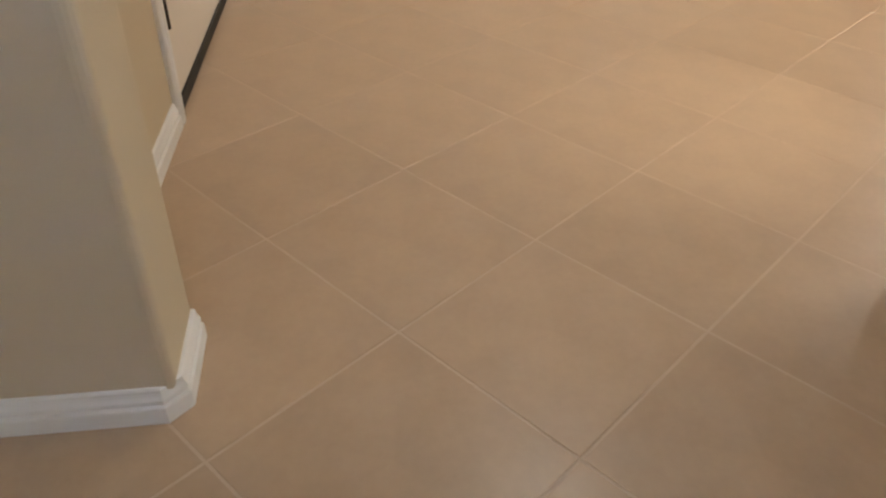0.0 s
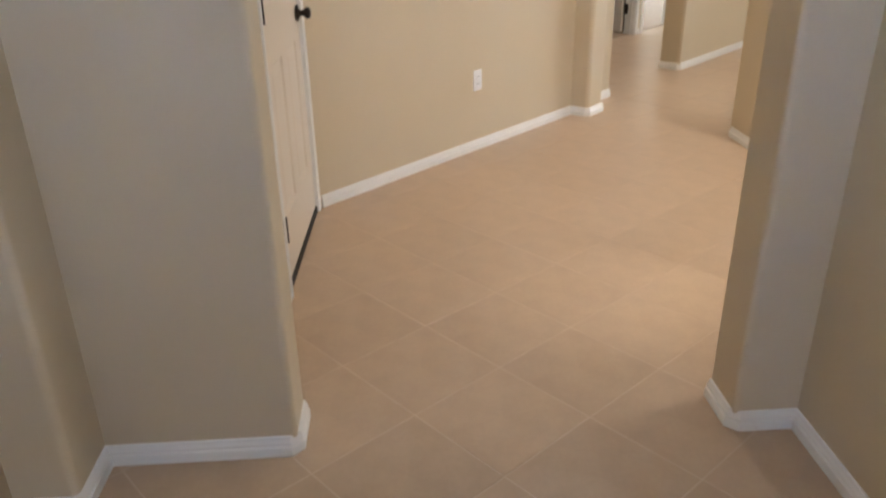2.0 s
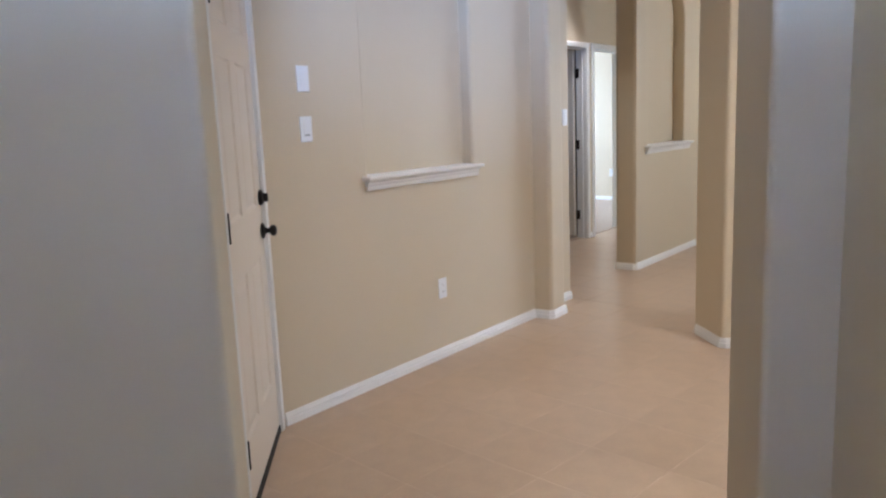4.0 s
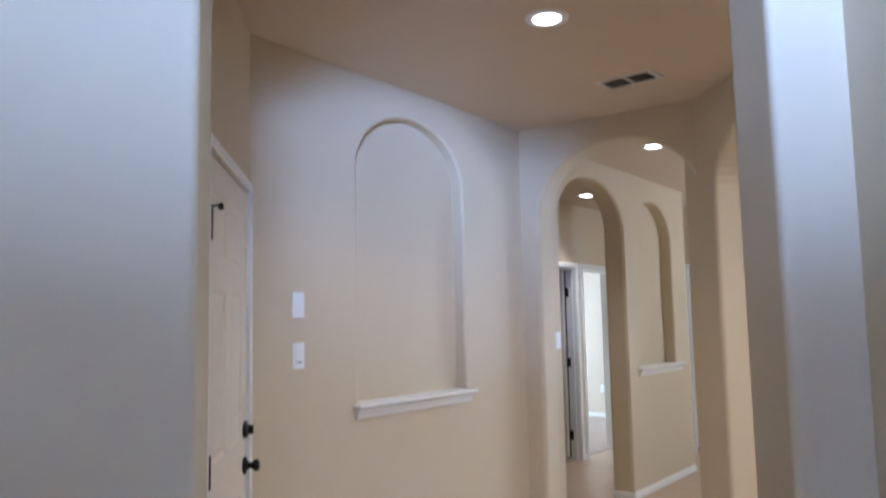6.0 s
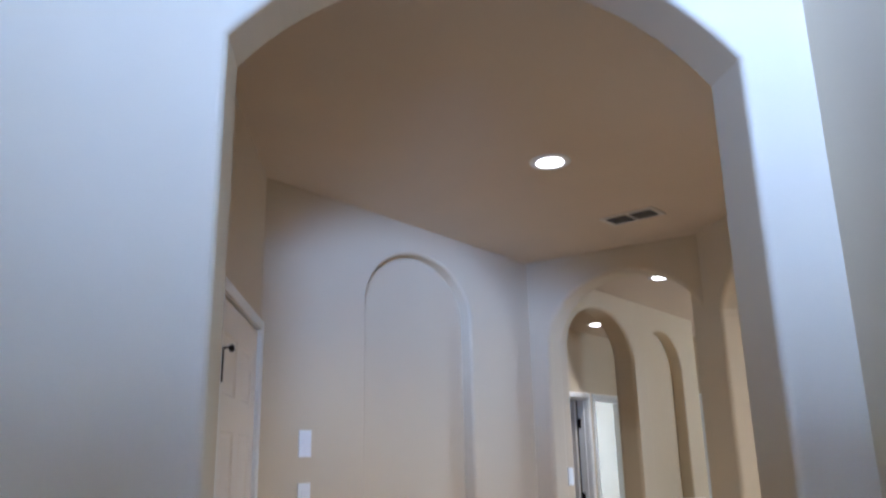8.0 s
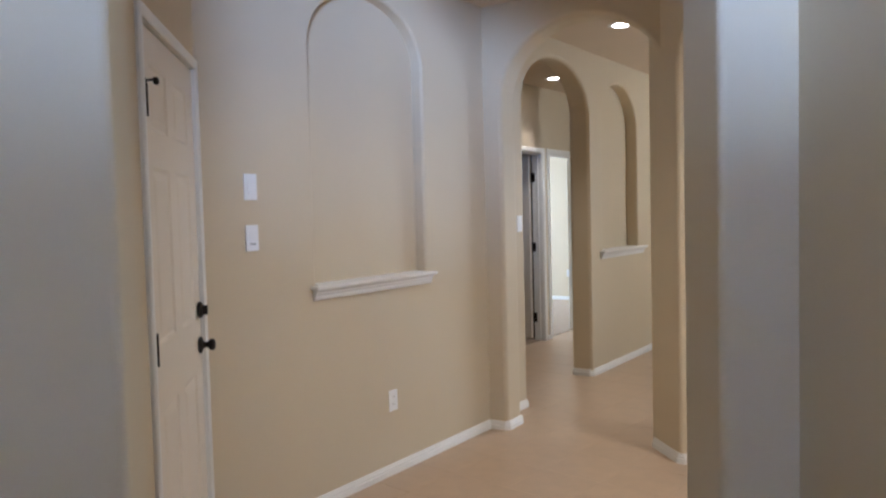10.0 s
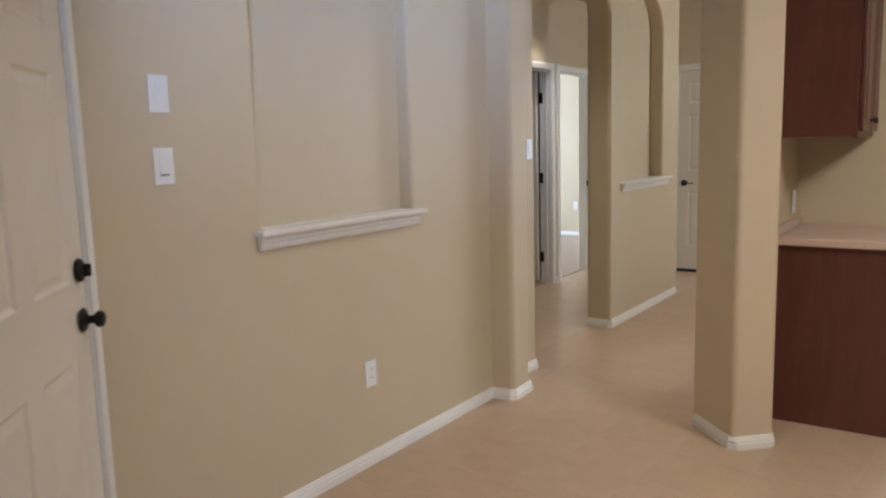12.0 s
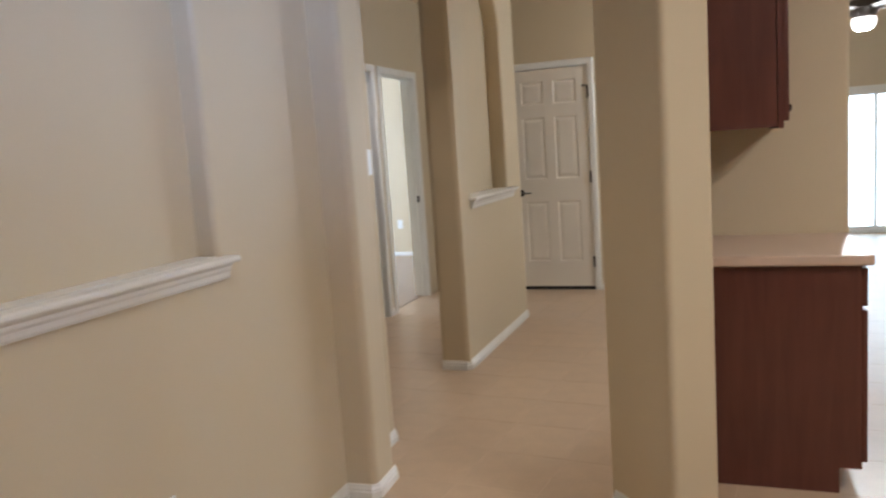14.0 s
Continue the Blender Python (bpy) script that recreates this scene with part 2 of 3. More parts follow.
def moved(bm, m):
    bmesh.ops.transform(bm, matrix=m, verts=bm.verts)
    return bm


def both(a, b):
    """Joins mesh b into a."""
    me = bpy.data.meshes.new("join")
    b.to_mesh(me)
    b.free()
    a.from_mesh(me)
    bpy.data.meshes.remove(me)
    return a


# ---- the entry (s, n frame) ----
S_L, S_R = 2.173, 3.370                  # jambs of the entry arch
N_F, N_B = 1.393, 1.562                  # faces of the arch wall
E_TOP = 3.6
structure("wall_entry_arch", arch_wall(1.60, 3.62, E_TOP, S_L, S_R, 2.425, 2.706, N_B - N_F, "segment", 0.017), M_WALL,
          "beige painted drywall with a wide segmental arch opening", "wall", F45 @ pose(0, N_F, 0))
left = [(1.25, N_B - 0.004), (1.25, -3.2), (1.512, -3.2), (1.512, 1.205), (1.667, 1.205), (1.667, N_B - 0.004)]
structure("wall_entry_left", prism(rounded(left, {3: 0.0, 4: 0.022}), 0, E_TOP), M_WALL, "stepped beige drywall beside the entry arch", "wall", F45)
right = [(3.551, N_B - 0.006), (3.551, -3.2), (3.76, -3.2), (3.76, N_B - 0.006)]
structure("wall_entry_right", prism(right, 0, E_TOP), M_WALL, "plain beige drywall of the entry", "wall", F45)
bm = bmesh.new()
add_box(bm, 1.25, 1.78, -3.35, -3.2, 0, E_TOP)
add_box(bm, 3.28, 3.76, -3.35, -3.2, 0, E_TOP)
add_box(bm, 1.78, 3.28, -3.35, -3.2, 0, 2.18)
add_box(bm, 1.78, 3.28, -3.35, -3.2, 3.28, E_TOP)
structure("wall_entry_back", bm, M_WALL, "beige drywall with a high window opening", "wall", F45)
structure("ceiling_entry", box(1.25, 3.76, -3.35, N_B, E_TOP, E_TOP + 0.12), M_CEIL, "plain beige painted ceiling over the entry", "ceiling", F45)
baseboard([(S_L + 0.0, N_B - 0.01), (S_L, N_F), (1.667, N_F), (1.667, 1.205), (1.512, 1.205), (1.512, -3.2)], m=F45, chamfer=(1, 3))
baseboard([(3.551, -3.2), (3.551, N_F), (S_R, N_F), (S_R, N_B - 0.01)], m=F45, chamfer=(2,))

# ---- the hall ----
F_D = F45 @ pose(2.071, 3.202, 0, 0, 0, -2.0) @ pose(-2.071, -3.202, 0)
S_D = 2.071                              # face of the wall with the white door
C_N = 3.202                              # corner with the niche wall
D0, D1 = 2.323, 3.152                    # the door's edges along n
bm = bmesh.new()
add_box(bm, S_D - 0.13, S_D, N_B - 0.1, D0 - 0.012, 0, CEIL)
add_box(bm, S_D - 0.13, S_D, D1 + 0.012, C_N + 0.1, 0, CEIL)
add_box(bm, S_D - 0.13, S_D, D0 - 0.012, D1 + 0.012, 2.05, CEIL)
structure("wall_hall_door", bm, M_WALL, "beige drywall round the hall door", "wall", F_D)
baseboard([(S_D, D0 - 0.055), (S_D, N_B)], m=F_D)

X_A = -0.80


def niche_wall(name, face, depth, y0, y1, top, n0, n1, sill, spring, crown, back, label):
    """A wall along y with its face at x = face (facing +x), a back at x = back, and an arched niche."""
    bm = bmesh.new()
    curve = arch_curve(n0, n1, spring, crown, "ellipse", 32)
    hole = [(n0, sill)] + curve + [(n1, sill)]
    f = [bm.verts.new((face, y, z)) for y, z in hole]
    b = [bm.verts.new((face - depth, y, z)) for y, z in hole]
    edges = []
    for i in range(len(hole)):
        j = (i + 1) % len(hole)
        bm.faces.new((f[i], f[j], b[j], b[i]))
    bm.faces.new(b)
    g = [bm.verts.new((face, y, z)) for y, z in ((y0, 0), (n0, 0), (n1, 0), (y1, 0), (y1, sill), (y1, spring), (y1, top), (y0, top), (y0, spring), (y0, sill))]
    bm.faces.new((g[0], g[1], f[0], g[9]))
    bm.faces.new((g[1], g[2], f[-1], f[0]))
    bm.faces.new((g[2], g[3], g[4], f[-1]))
    bm.faces.new((g[9], f[0], f[1], g[8]))
    bm.faces.new((f[-1], g[4], g[5], f[-2]))
    tops = [bm.verts.new((face, y, top)) for y, z in hole[1:-1]]
    bm.faces.new((g[8], f[1], tops[0], g[7]))
    bm.faces.new((f[-2], g[5], g[6], tops[-1]))
    for i in range(len(tops) - 1):
        bm.faces.new((f[i + 1], f[i + 2], tops[i + 1], tops[i]))
    q = [bm.verts.new((back, y, z)) for y, z in ((y0, 0), (y1, 0), (y1, top), (y0, top))]
    bm.faces.new(q)
    bm.faces.new((g[0], g[9], g[8], g[7], q[3], q[0]))
    bm.faces.new((g[3], q[1], q[2], g[6], g[5], g[4]))
    edges = [e for i in range(len(hole) - 1) for e in [bm.edges.get((f[i], f[i + 1]))] if e]
    bmesh.ops.recalc_face_normals(bm, faces=bm.faces)
    bmesh.ops.bevel(bm, geom=edges, offset=0.018, segments=4, affect="EDGES", profile=0.5)
    return structure(name, bm, M_WALL, label, "wall")


niche_wall("wall_hall_niche", X_A, 0.075, 3.62, 6.12, CEIL, 4.395, 5.30, 1.09, 2.27, 2.595, X_A - 0.2, "beige drywall with a tall shallow arched niche")


def niche_sill(face, depth, y0, y1, z_top, label):
    ob = empty("niche_sill", pose(face, (y0 + y1) / 2, z_top), label, "sill")
    h = (y1 - y0) / 2
    bm = box(-0.004, 0.052, -h, h, -0.020, 0.0, bevel=0.006)
    part("sill_board", both(bm, box(-depth, 0.0, -h + 0.056, h - 0.056, -0.018, 0.003)), M_TRIM, ob)
    prof = ((0.0, -0.072), (0.012, -0.072), (0.016, -0.064), (0.017, -0.05), (0.022, -0.042), (0.024, -0.032), (0.034, -0.024), (0.036, -0.020), (0.0, -0.020))
    part("apron_moulding", sweep([(0.0005, h - 0.018), (0.0005, -h + 0.018)], prof), M_TRIM, ob)
    return ob


niche_sill(X_A, 0.083, 4.35, 5.348, 1.098, "white painted wooden sill under the arched wall niche")

# arch into the corridor
Y1 = 5.972
structure("wall_hall_arch", arch_wall(-0.97, 0.42, CEIL, -0.668, 0.375, 2.16, 2.60, 0.20, "ellipse", 0.03), M_WALL,
          "beige drywall with a round-topped arch into the corridor", "wall", pose(-0.8, Y1 - 0.004, 0, 0, 0, 3) @ pose(0.8, 0, 0))
# the wall with the kitchen arch; its far end is the pillar
S_K, K0, K1 = 4.516, 1.80, 3.82
structure("wall_kitchen_arch", arch_wall(-4.165, -1.3, CEIL, -K1, -K0, 2.22, 2.62, 0.205, "ellipse", 0.024), M_WALL,
          "beige drywall pillar and wide arch into the kitchen", "wall", F45 @ Matrix(((0, 1, 0, S_K), (-1, 0, 0, 0), (0, 0, 1, 0), (0, 0, 0, 1))))
structure("wall_hall_south", box(S_R + 0.30, S_K + 0.1, N_B - 0.15, N_B - 0.002, 0, CEIL), M_WALL, "plain beige drywall", "wall", F45)
baseboard([(X_A, Y1), (X_A, 3.752)])
baseboard([(-0.668, 0.2), (-0.668, 0), (X_A, 0)], m=pose(-0.8, Y1 - 0.004, 0, 0, 0, 3) @ pose(0.8, 0, 0), chamfer=(1,))
S_P = S_K + 0.205
baseboard([(S_P, 3.93), (S_P, K1), (S_K, K1), (S_K, 4.165), (S_P - 0.02, 4.166)], "white painted wooden baseboard round the pillar", m=F45, chamfer=(1, 2, 3))
hall = [(-1.0, 3.6), (0.33, 2.32), (1.35, 3.40), (2.05, 4.15), (0.75, 6.2), (0.3, 6.13), (-1.0, 6.13)]
structure("ceiling_hall", prism(hall, CEIL, CEIL + 0.12), M_CEIL, "textured beige painted ceiling of the hall", "ceiling")

# ---- the corridor and the passage beyond it ----
X_B, X_BB = -0.852, -1.034
# arch from corridor to passage, in the plane of the niche partition
structure("wall_passage_arch", arch_wall(6.17, 7.742, CEIL, 6.585, 7.727, 2.22, 2.61, X_B - X_BB, "ellipse", 0.03), M_WALL,
          "beige drywall with a narrow arch into the passage", "wall", Matrix(((0, 1, 0, X_BB), (1, 0, 0, 0), (0, 0, 1, 0), (0, 0, 0, 1))))
niche_wall("wall_partition", X_B - 0.002, 0.11, 7.738, 9.22, CEIL, 7.99, 8.84, 1.06, 2.2, 2.56, X_BB + 0.002, "beige drywall partition with a tall arched niche")
niche_sill(X_B - 0.002, 0.108, 7.915, 8.975, 1.065, "white painted wooden sill under the corridor niche")
baseboard([(X_BB, 9.22), (X_B, 9.22), (X_B, 7.73), (X_BB, 7.73)], chamfer=(1, 2))
baseboard([(X_BB, 6.585), (X_B, 6.585), (X_B, 6.175)], chamfer=(1,))
structure("wall_corridor_right", box(0.272, 0.53, 6.20, 7.08, 0, CEIL), M_WALL, "plain beige drywall between corridor and kitchen", "wall")
X_P = -2.03
FD0, FD1, Y_F = -1.200, -0.480, 10.32
bm = bmesh.new()
add_box(bm, X_P - 0.06, FD0 - 0.012, Y_F, Y_F + 0.13, 0, CEIL)
add_box(bm, FD1 + 0.012, 0.53, Y_F, Y_F + 0.13, 0, CEIL)
add_box(bm, FD0 - 0.012, FD1 + 0.012, Y_F, Y_F + 0.13, 2.05, CEIL)
structure("wall_corridor_end", bm, M_WALL, "beige drywall round the closed end door", "wall")
baseboard([(0.30, Y_F), (FD1 + 0.07, Y_F)])
PD = ((8.34, 9.11), (9.29, 10.0))
bm = bmesh.new()
ys = [6.08, PD[0][0] - 0.012, PD[0][1] + 0.012, PD[1][0] - 0.012, PD[1][1] + 0.012, 10.5]
for a, b in ((0, 1), (2, 3), (4, 5)):
    add_box(bm, X_P - 0.12, X_P, ys[a], ys[b], 0, CEIL)
for a, b in PD:
    add_box(bm, X_P - 0.12, X_P, a - 0.012, b + 0.012, 2.05, CEIL)
structure("wall_passage", bm, M_WALL, "beige drywall with two doorways", "wall")
baseboard([(X_P, PD[1][0] - 0.07), (X_P, PD[0][1] + 0.07)])
structure("wall_passage_near", box(-2.4, X_BB - 0.002, 6.06, 6.19, 0, CEIL), M_WALL, "plain beige drywall of the passage", "wall")
structure("ceiling_corridor", box(-2.4, 0.5, 6.05, 10.75, CEIL + 0.001, CEIL + 0.12), M_CEIL, "textured beige painted ceiling of the corridor", "ceiling")

# bedroom beyond the open doorway
bm = bmesh.new()
add_box(bm, -6.0, -2.04, 12.62, 12.75, 0, CEIL)
add_box(bm, -2.15, -2.03, 10.505, 12.615, 0, CEIL)
add_box(bm, -6.0, -2.155, 9.135, 9.265, 0, CEIL)
add_box(bm, -6.1, -5.95, 9.13, 10.6, 0, CEIL)
add_box(bm, -6.1, -5.95, 12.2, 13.0, 0, CEIL)
add_box(bm, -6.1, -5.95, 10.6, 12.2, 0, 0.85)
add_box(bm, -6.1, -5.95, 10.6, 12.2, 2.35, CEIL)
structure("wall_bedroom", bm, M_WALL, "pale painted drywall of the daylit bedroom", "wall")
bm = bmesh.new()
add_box(bm, -4.6, -4.48, 6.1, 9.13, 0, CEIL)
add_box(bm, -4.48, -2.155, 6.08, 6.2, 0, CEIL)
structure("wall_side_room", bm, M_WALL, "plain beige drywall of the side room", "wall")
structure("ceiling_side_room", box(-4.6, -2.16, 6.08, 9.13, CEIL + 0.002, CEIL + 0.12), M_CEIL, "plain painted side room ceiling", "ceiling")
structure("floor_side_room", box(-4.6, X_P - 0.06, 6.08, 9.24, -0.05, 0.005), M_CARPET, "tan carpet of the side room", "floor")
structure("ceiling_bedroom", box(-6.1, -2.16, 9.135, 13.05, CEIL + 0.003, CEIL + 0.12), M_CEIL, "plain painted bedroom ceiling", "ceiling")
structure("floor_bedroom", box(-6.0, X_P - 0.06, 9.245, 13.0, -0.05, 0.006), M_CARPET, "tan carpet of the bedroom", "floor")
baseboard([(-2.155, 12.62), (-5.95, 12.62)])


# ---- doors ----
def six_panel(w, h, t=0.035):
    """A moulded six-panel leaf: x from 0 to w, z from 0 to h, face at y = 0 towards -y, sunk and raised panels."""
    bm = bmesh.new()
    st, mid = 0.115 * w / 0.8, 0.10 * w / 0.8
    xs = [0, st, (w - mid) / 2, (w + mid) / 2, w - st, w]
    zs = [0, 0.235, 0.80, 1.01, 1.575, 1.69, 1.90, h]
    grid = {}

    def v(i, k):
        if (i, k) not in grid:
            grid[i, k] = bm.verts.new((xs[i], 0, zs[k]))
        return grid[i, k]
    for i in range(5):
        for k in range(7):
            q = [v(i, k), v(i + 1, k), v(i + 1, k + 1), v(i, k + 1)]
            if i in (1, 3) and k in (1, 3, 5):
                x0, x1, z0, z1 = xs[i], xs[i + 1], zs[k], zs[k + 1]
                prev = q
                for inset, depth in ((0.010, 0.007), (0.016, 0.008), (0.042, 0.002)):
                    ring = [bm.verts.new((x, depth, z)) for x, z in ((x0 + inset, z0 + inset), (x1 - inset, z0 + inset), (x1 - inset, z1 - inset), (x0 + inset, z1 - inset))]
                    for j in range(4):
                        bm.faces.new((prev[j], prev[(j + 1) % 4], ring[(j + 1) % 4], ring[j]))
                    prev = ring
                bm.faces.new(prev)
            else:
                bm.faces.new(q)
    b = [bm.verts.new((x, t, z)) for x, z in ((0, 0), (w, 0), (w, h), (0, h))]
    bm.faces.new(b)
    bm.faces.new([v(i, 0) for i in range(6)] + [b[1], b[0]])
    bm.faces.new([v(i, 7) for i in range(5, -1, -1)] + [b[3], b[2]])
    bm.faces.new([v(0, k) for k in range(8)] + [b[3], b[0]])
    bm.faces.new([v(5, k) for k in range(7, -1, -1)] + [b[1], b[2]])
    return bm


CASING = ((0.0, 0.0), (0.0, 0.011), (0.006, 0.014), (0.030, 0.017), (0.046, 0.017), (0.054, 0.013), (0.057, 0.009), (0.057, 0.0))


def casing(w, h, gap=0.006, wide=1.0):
    """Mitred casing round an opening from x = 0 to w, standing out towards -y."""
    bm = bmesh.new()
    rings = []
    for (cx, cz), (dx, dz) in (((-gap, 0), (-1, 0)), ((-gap, h + gap), (-1, 1)), ((w + gap, h + gap), (1, 1)), ((w + gap, 0), (1, 0))):
        rings.append([bm.verts.new((cx + dx * o * wide, -d, cz + dz * o * wide)) for o, d in CASING])
    m = len(CASING)
    for a, b in zip(rings, rings[1:]):
        for j in range(m):
            bm.faces.new((a[j], a[(j + 1) % m], b[(j + 1) % m], b[j]))
    bm.faces.new(rings[0]), bm.faces.new(list(reversed(rings[-1])))
    return bm


def jamb(w, h, depth):
    bm = box(-0.018, -0.001, -0.001, depth, 0, h + 0.018)
    add_box(bm, w + 0.001, w + 0.018, -0.001, depth, 0, h + 0.018)
    add_box(bm, -0.018, w + 0.018, -0.0015, depth, h + 0.004, h + 0.019)
    add_box(bm, 0.0, 0.012, 0.04, 0.055, 0, h)
    add_box(bm, w - 0.012, w, 0.04, 0.055, 0, h)
    add_box(bm, 0.0, w, 0.04, 0.0545, h - 0.012, h)
    return bm


KNOB = ((0.0, 0.0), (0.032, 0.0), (0.034, 0.004), (0.031, 0.009), (0.018, 0.013), (0.012, 0.018), (0.0115, 0.028), (0.015, 0.034),
        (0.0215, 0.039), (0.024, 0.047), (0.0225, 0.055), (0.016, 0.060), (0.007, 0.062), (0.0, 0.062))


def turned(profile, x, z):
    """A turned piece whose axis points to -y."""
    bm = lathe([(max(r, 0.0004), h) for r, h in profile])
    return moved(bm, pose(x, 0, z, 90, 0, 0))


def hinge(parent, x, z, stop=0):
    bm = lathe([(0.0004, 0), (0.0095, 0), (0.0095, 0.1), (0.0004, 0.1)], 12)
    moved(bm, pose(x, -0.009, z - 0.05))
    add_box(bm, x - 0.011, x + 0.011, -0.002, 0.001, z - 0.05, z + 0.05)
    ob = part("hinge", bm, M_BRONZE, parent, "oil-rubbed bronze hinge")
    if stop:
        bm = lathe([(0.0004, 0), (0.004, 0), (0.004, 0.034), (0.0004, 0.034)], 8)
        moved(bm, pose(x, -0.008, z + 0.055, 0, 78 * stop, -30 * stop))
        both(bm, moved(lathe([(0.0004, 0), (0.010, 0), (0.012, 0.004), (0.012, 0.012), (0.008, 0.016), (0.0004, 0.016)], 12), pose(x + 0.032 * stop, -0.028, z + 0.058, 80, 0, 0)))
        add_box(bm, x - 0.006, x + 0.006, -0.012, 0.0, z + 0.048, z + 0.064)
        part("door_stop", bm, M_BRONZE, ob, "bronze hinge-pin door stop")


def door(name, m, w, h, label, hinge_right, knob_z=0.92, bolt=False, lever=False, hinges=(0.263, 1.045, 1.80), wide=1.0, set_in=0.065):
    ob = empty(name, m, label, "door")
    ob["kind"] = "structure"
    part("leaf", moved(six_panel(w - 0.006, h - 0.036), pose(0.003, 0.004, 0.032)), M_DOOR, ob)
    part("casing", casing(w, h, wide=wide), M_TRIM, ob, "white painted door casing")
    part("jamb", jamb(w, h, 0.125), M_TRIM, ob, "white painted door jamb")
    part("door_sweep", box(0.002, w - 0.002, -0.003, 0.03, 0.002, 0.0315), M_SWEEP_GAP, ob, "dark rubber sweep under the door")
    hx, kx = (w, set_in) if hinge_right else (0.0, w - set_in)
    for i, z in enumerate(hinges):
        hinge(ob, hx, z, (-1 if hinge_right else 1) if i == 2 else 0)
    if lever:
        bm = turned(((0.0, 0.0), (0.031, 0.0), (0.033, 0.004), (0.029, 0.010), (0.012, 0.016), (0.011, 0.046), (0.0, 0.048)), kx, knob_z)
        add_box(bm, kx - 0.010, kx + 0.105, -0.052, -0.040, knob_z - 0.006, knob_z + 0.006, bevel=0.004)
        smooth(part("lever_handle", bm, M_BRONZE, ob, "dark bronze lever handle"), 50)
    else:
        smooth(part("knob", turned(KNOB, kx, knob_z), M_BRONZE, ob, "dark bronze door knob"), 50)
    if bolt:
        bm = turned(((0.0, 0.0), (0.032, 0.0), (0.034, 0.004), (0.031, 0.012), (0.022, 0.017), (0.0, 0.017)), kx, knob_z + 0.142)
        add_box(bm, kx - 0.006, kx + 0.006, -0.036, -0.012, knob_z + 0.142 - 0.018, knob_z + 0.142 + 0.018, bevel=0.003)
        smooth(part("deadbolt", bm, M_BRONZE, ob, "dark bronze deadbolt thumb turn"), 50)
    return ob


def on_plane(px, py, dirx, diry):
    """A frame whose x runs along (dirx, diry) in plan, z up and y into the wall."""
    d = Vector((dirx, diry, 0)).normalized()
    z = Vector((0, 0, 1))
    y = z.cross(d)
    return Matrix(((d.x, y.x, 0, px), (d.y, y.y, 0, py), (0, 0, 1, 0), (0, 0, 0, 1)))


R2 = math.sqrt(0.5)


def sn(s, n):
    return (R2 * (s - n), R2 * (s + n))


door("door_1", F_D @ on_plane(S_D, D0, 0, 1), D1 - D0, 2.04, "closed white six-panel door with bronze knob and deadbolt", False, bolt=True, knob_z=0.93, wide=0.75, set_in=0.06)
door("door_2", on_plane(FD0, Y_F, 1, 0), FD1 - FD0, 2.04, "closed white six-panel door at the corridor end", True, lever=True)
w3 = PD[0][1] - PD[0][0]
d3 = empty("door_3", on_plane(X_P, PD[0][0], 0, 1), "white six-panel door standing open into a side room", "door")
d3["kind"] = "structure"
part("casing", casing(w3, 2.04), M_TRIM, d3, "white painted door casing")
part("jamb", jamb(w3, 2.04, 0.125), M_TRIM, d3, "white painted door jamb")
leaf3 = part("leaf", moved(six_panel(w3 - 0.006, 2.0), pose(w3 - 0.006, 0.128, 0.032, 0, 0, 88) @ pose(0.004, 0.006, 0)), M_DOOR, d3)
for hz in (0.26, 1.03, 1.79):
    bm = lathe([(0.0004, 0), (0.008, 0), (0.008, 0.1), (0.0004, 0.1)], 12)
    moved(bm, pose(w3 - 0.006, 0.122, hz - 0.05))
    add_box(bm, w3 - 0.0035, w3 - 0.0005, 0.085, 0.122, hz - 0.05, hz + 0.05)
    part("hinge", bm, M_BRONZE, d3, "oil-rubbed bronze hinge")
# The shaded gap beside the open leaf, put in as a near-black strip.
part("gap_shade", box(w3 - 0.006, w3 - 0.001, 0.118, 0.126, 0.03, 2.03), M_SWEEP_GAP, d3, "dark strip in place of the shaded gap at the hinges")
# doorway: the second hinge side faces the camera
w4 = PD[1][1] - PD[1][0]
d4 = empty("doorway", on_plane(X_P, PD[1][0], 0, 1), "open doorway with white casing to the bedroom", "doorway")
d4["kind"] = "structure"
part("casing", casing(w4, 2.04), M_TRIM, d4)
jb = part("jamb", jamb(w4, 2.04, 0.125), M_TRIM, d4)
bm = box(w4 - 0.006, w4 - 0.0005, 0.012, 0.036, 0.90, 0.96, bevel=0.001)
part("strike_plate", bm, M_BRONZE, d4, "bronze strike plate")


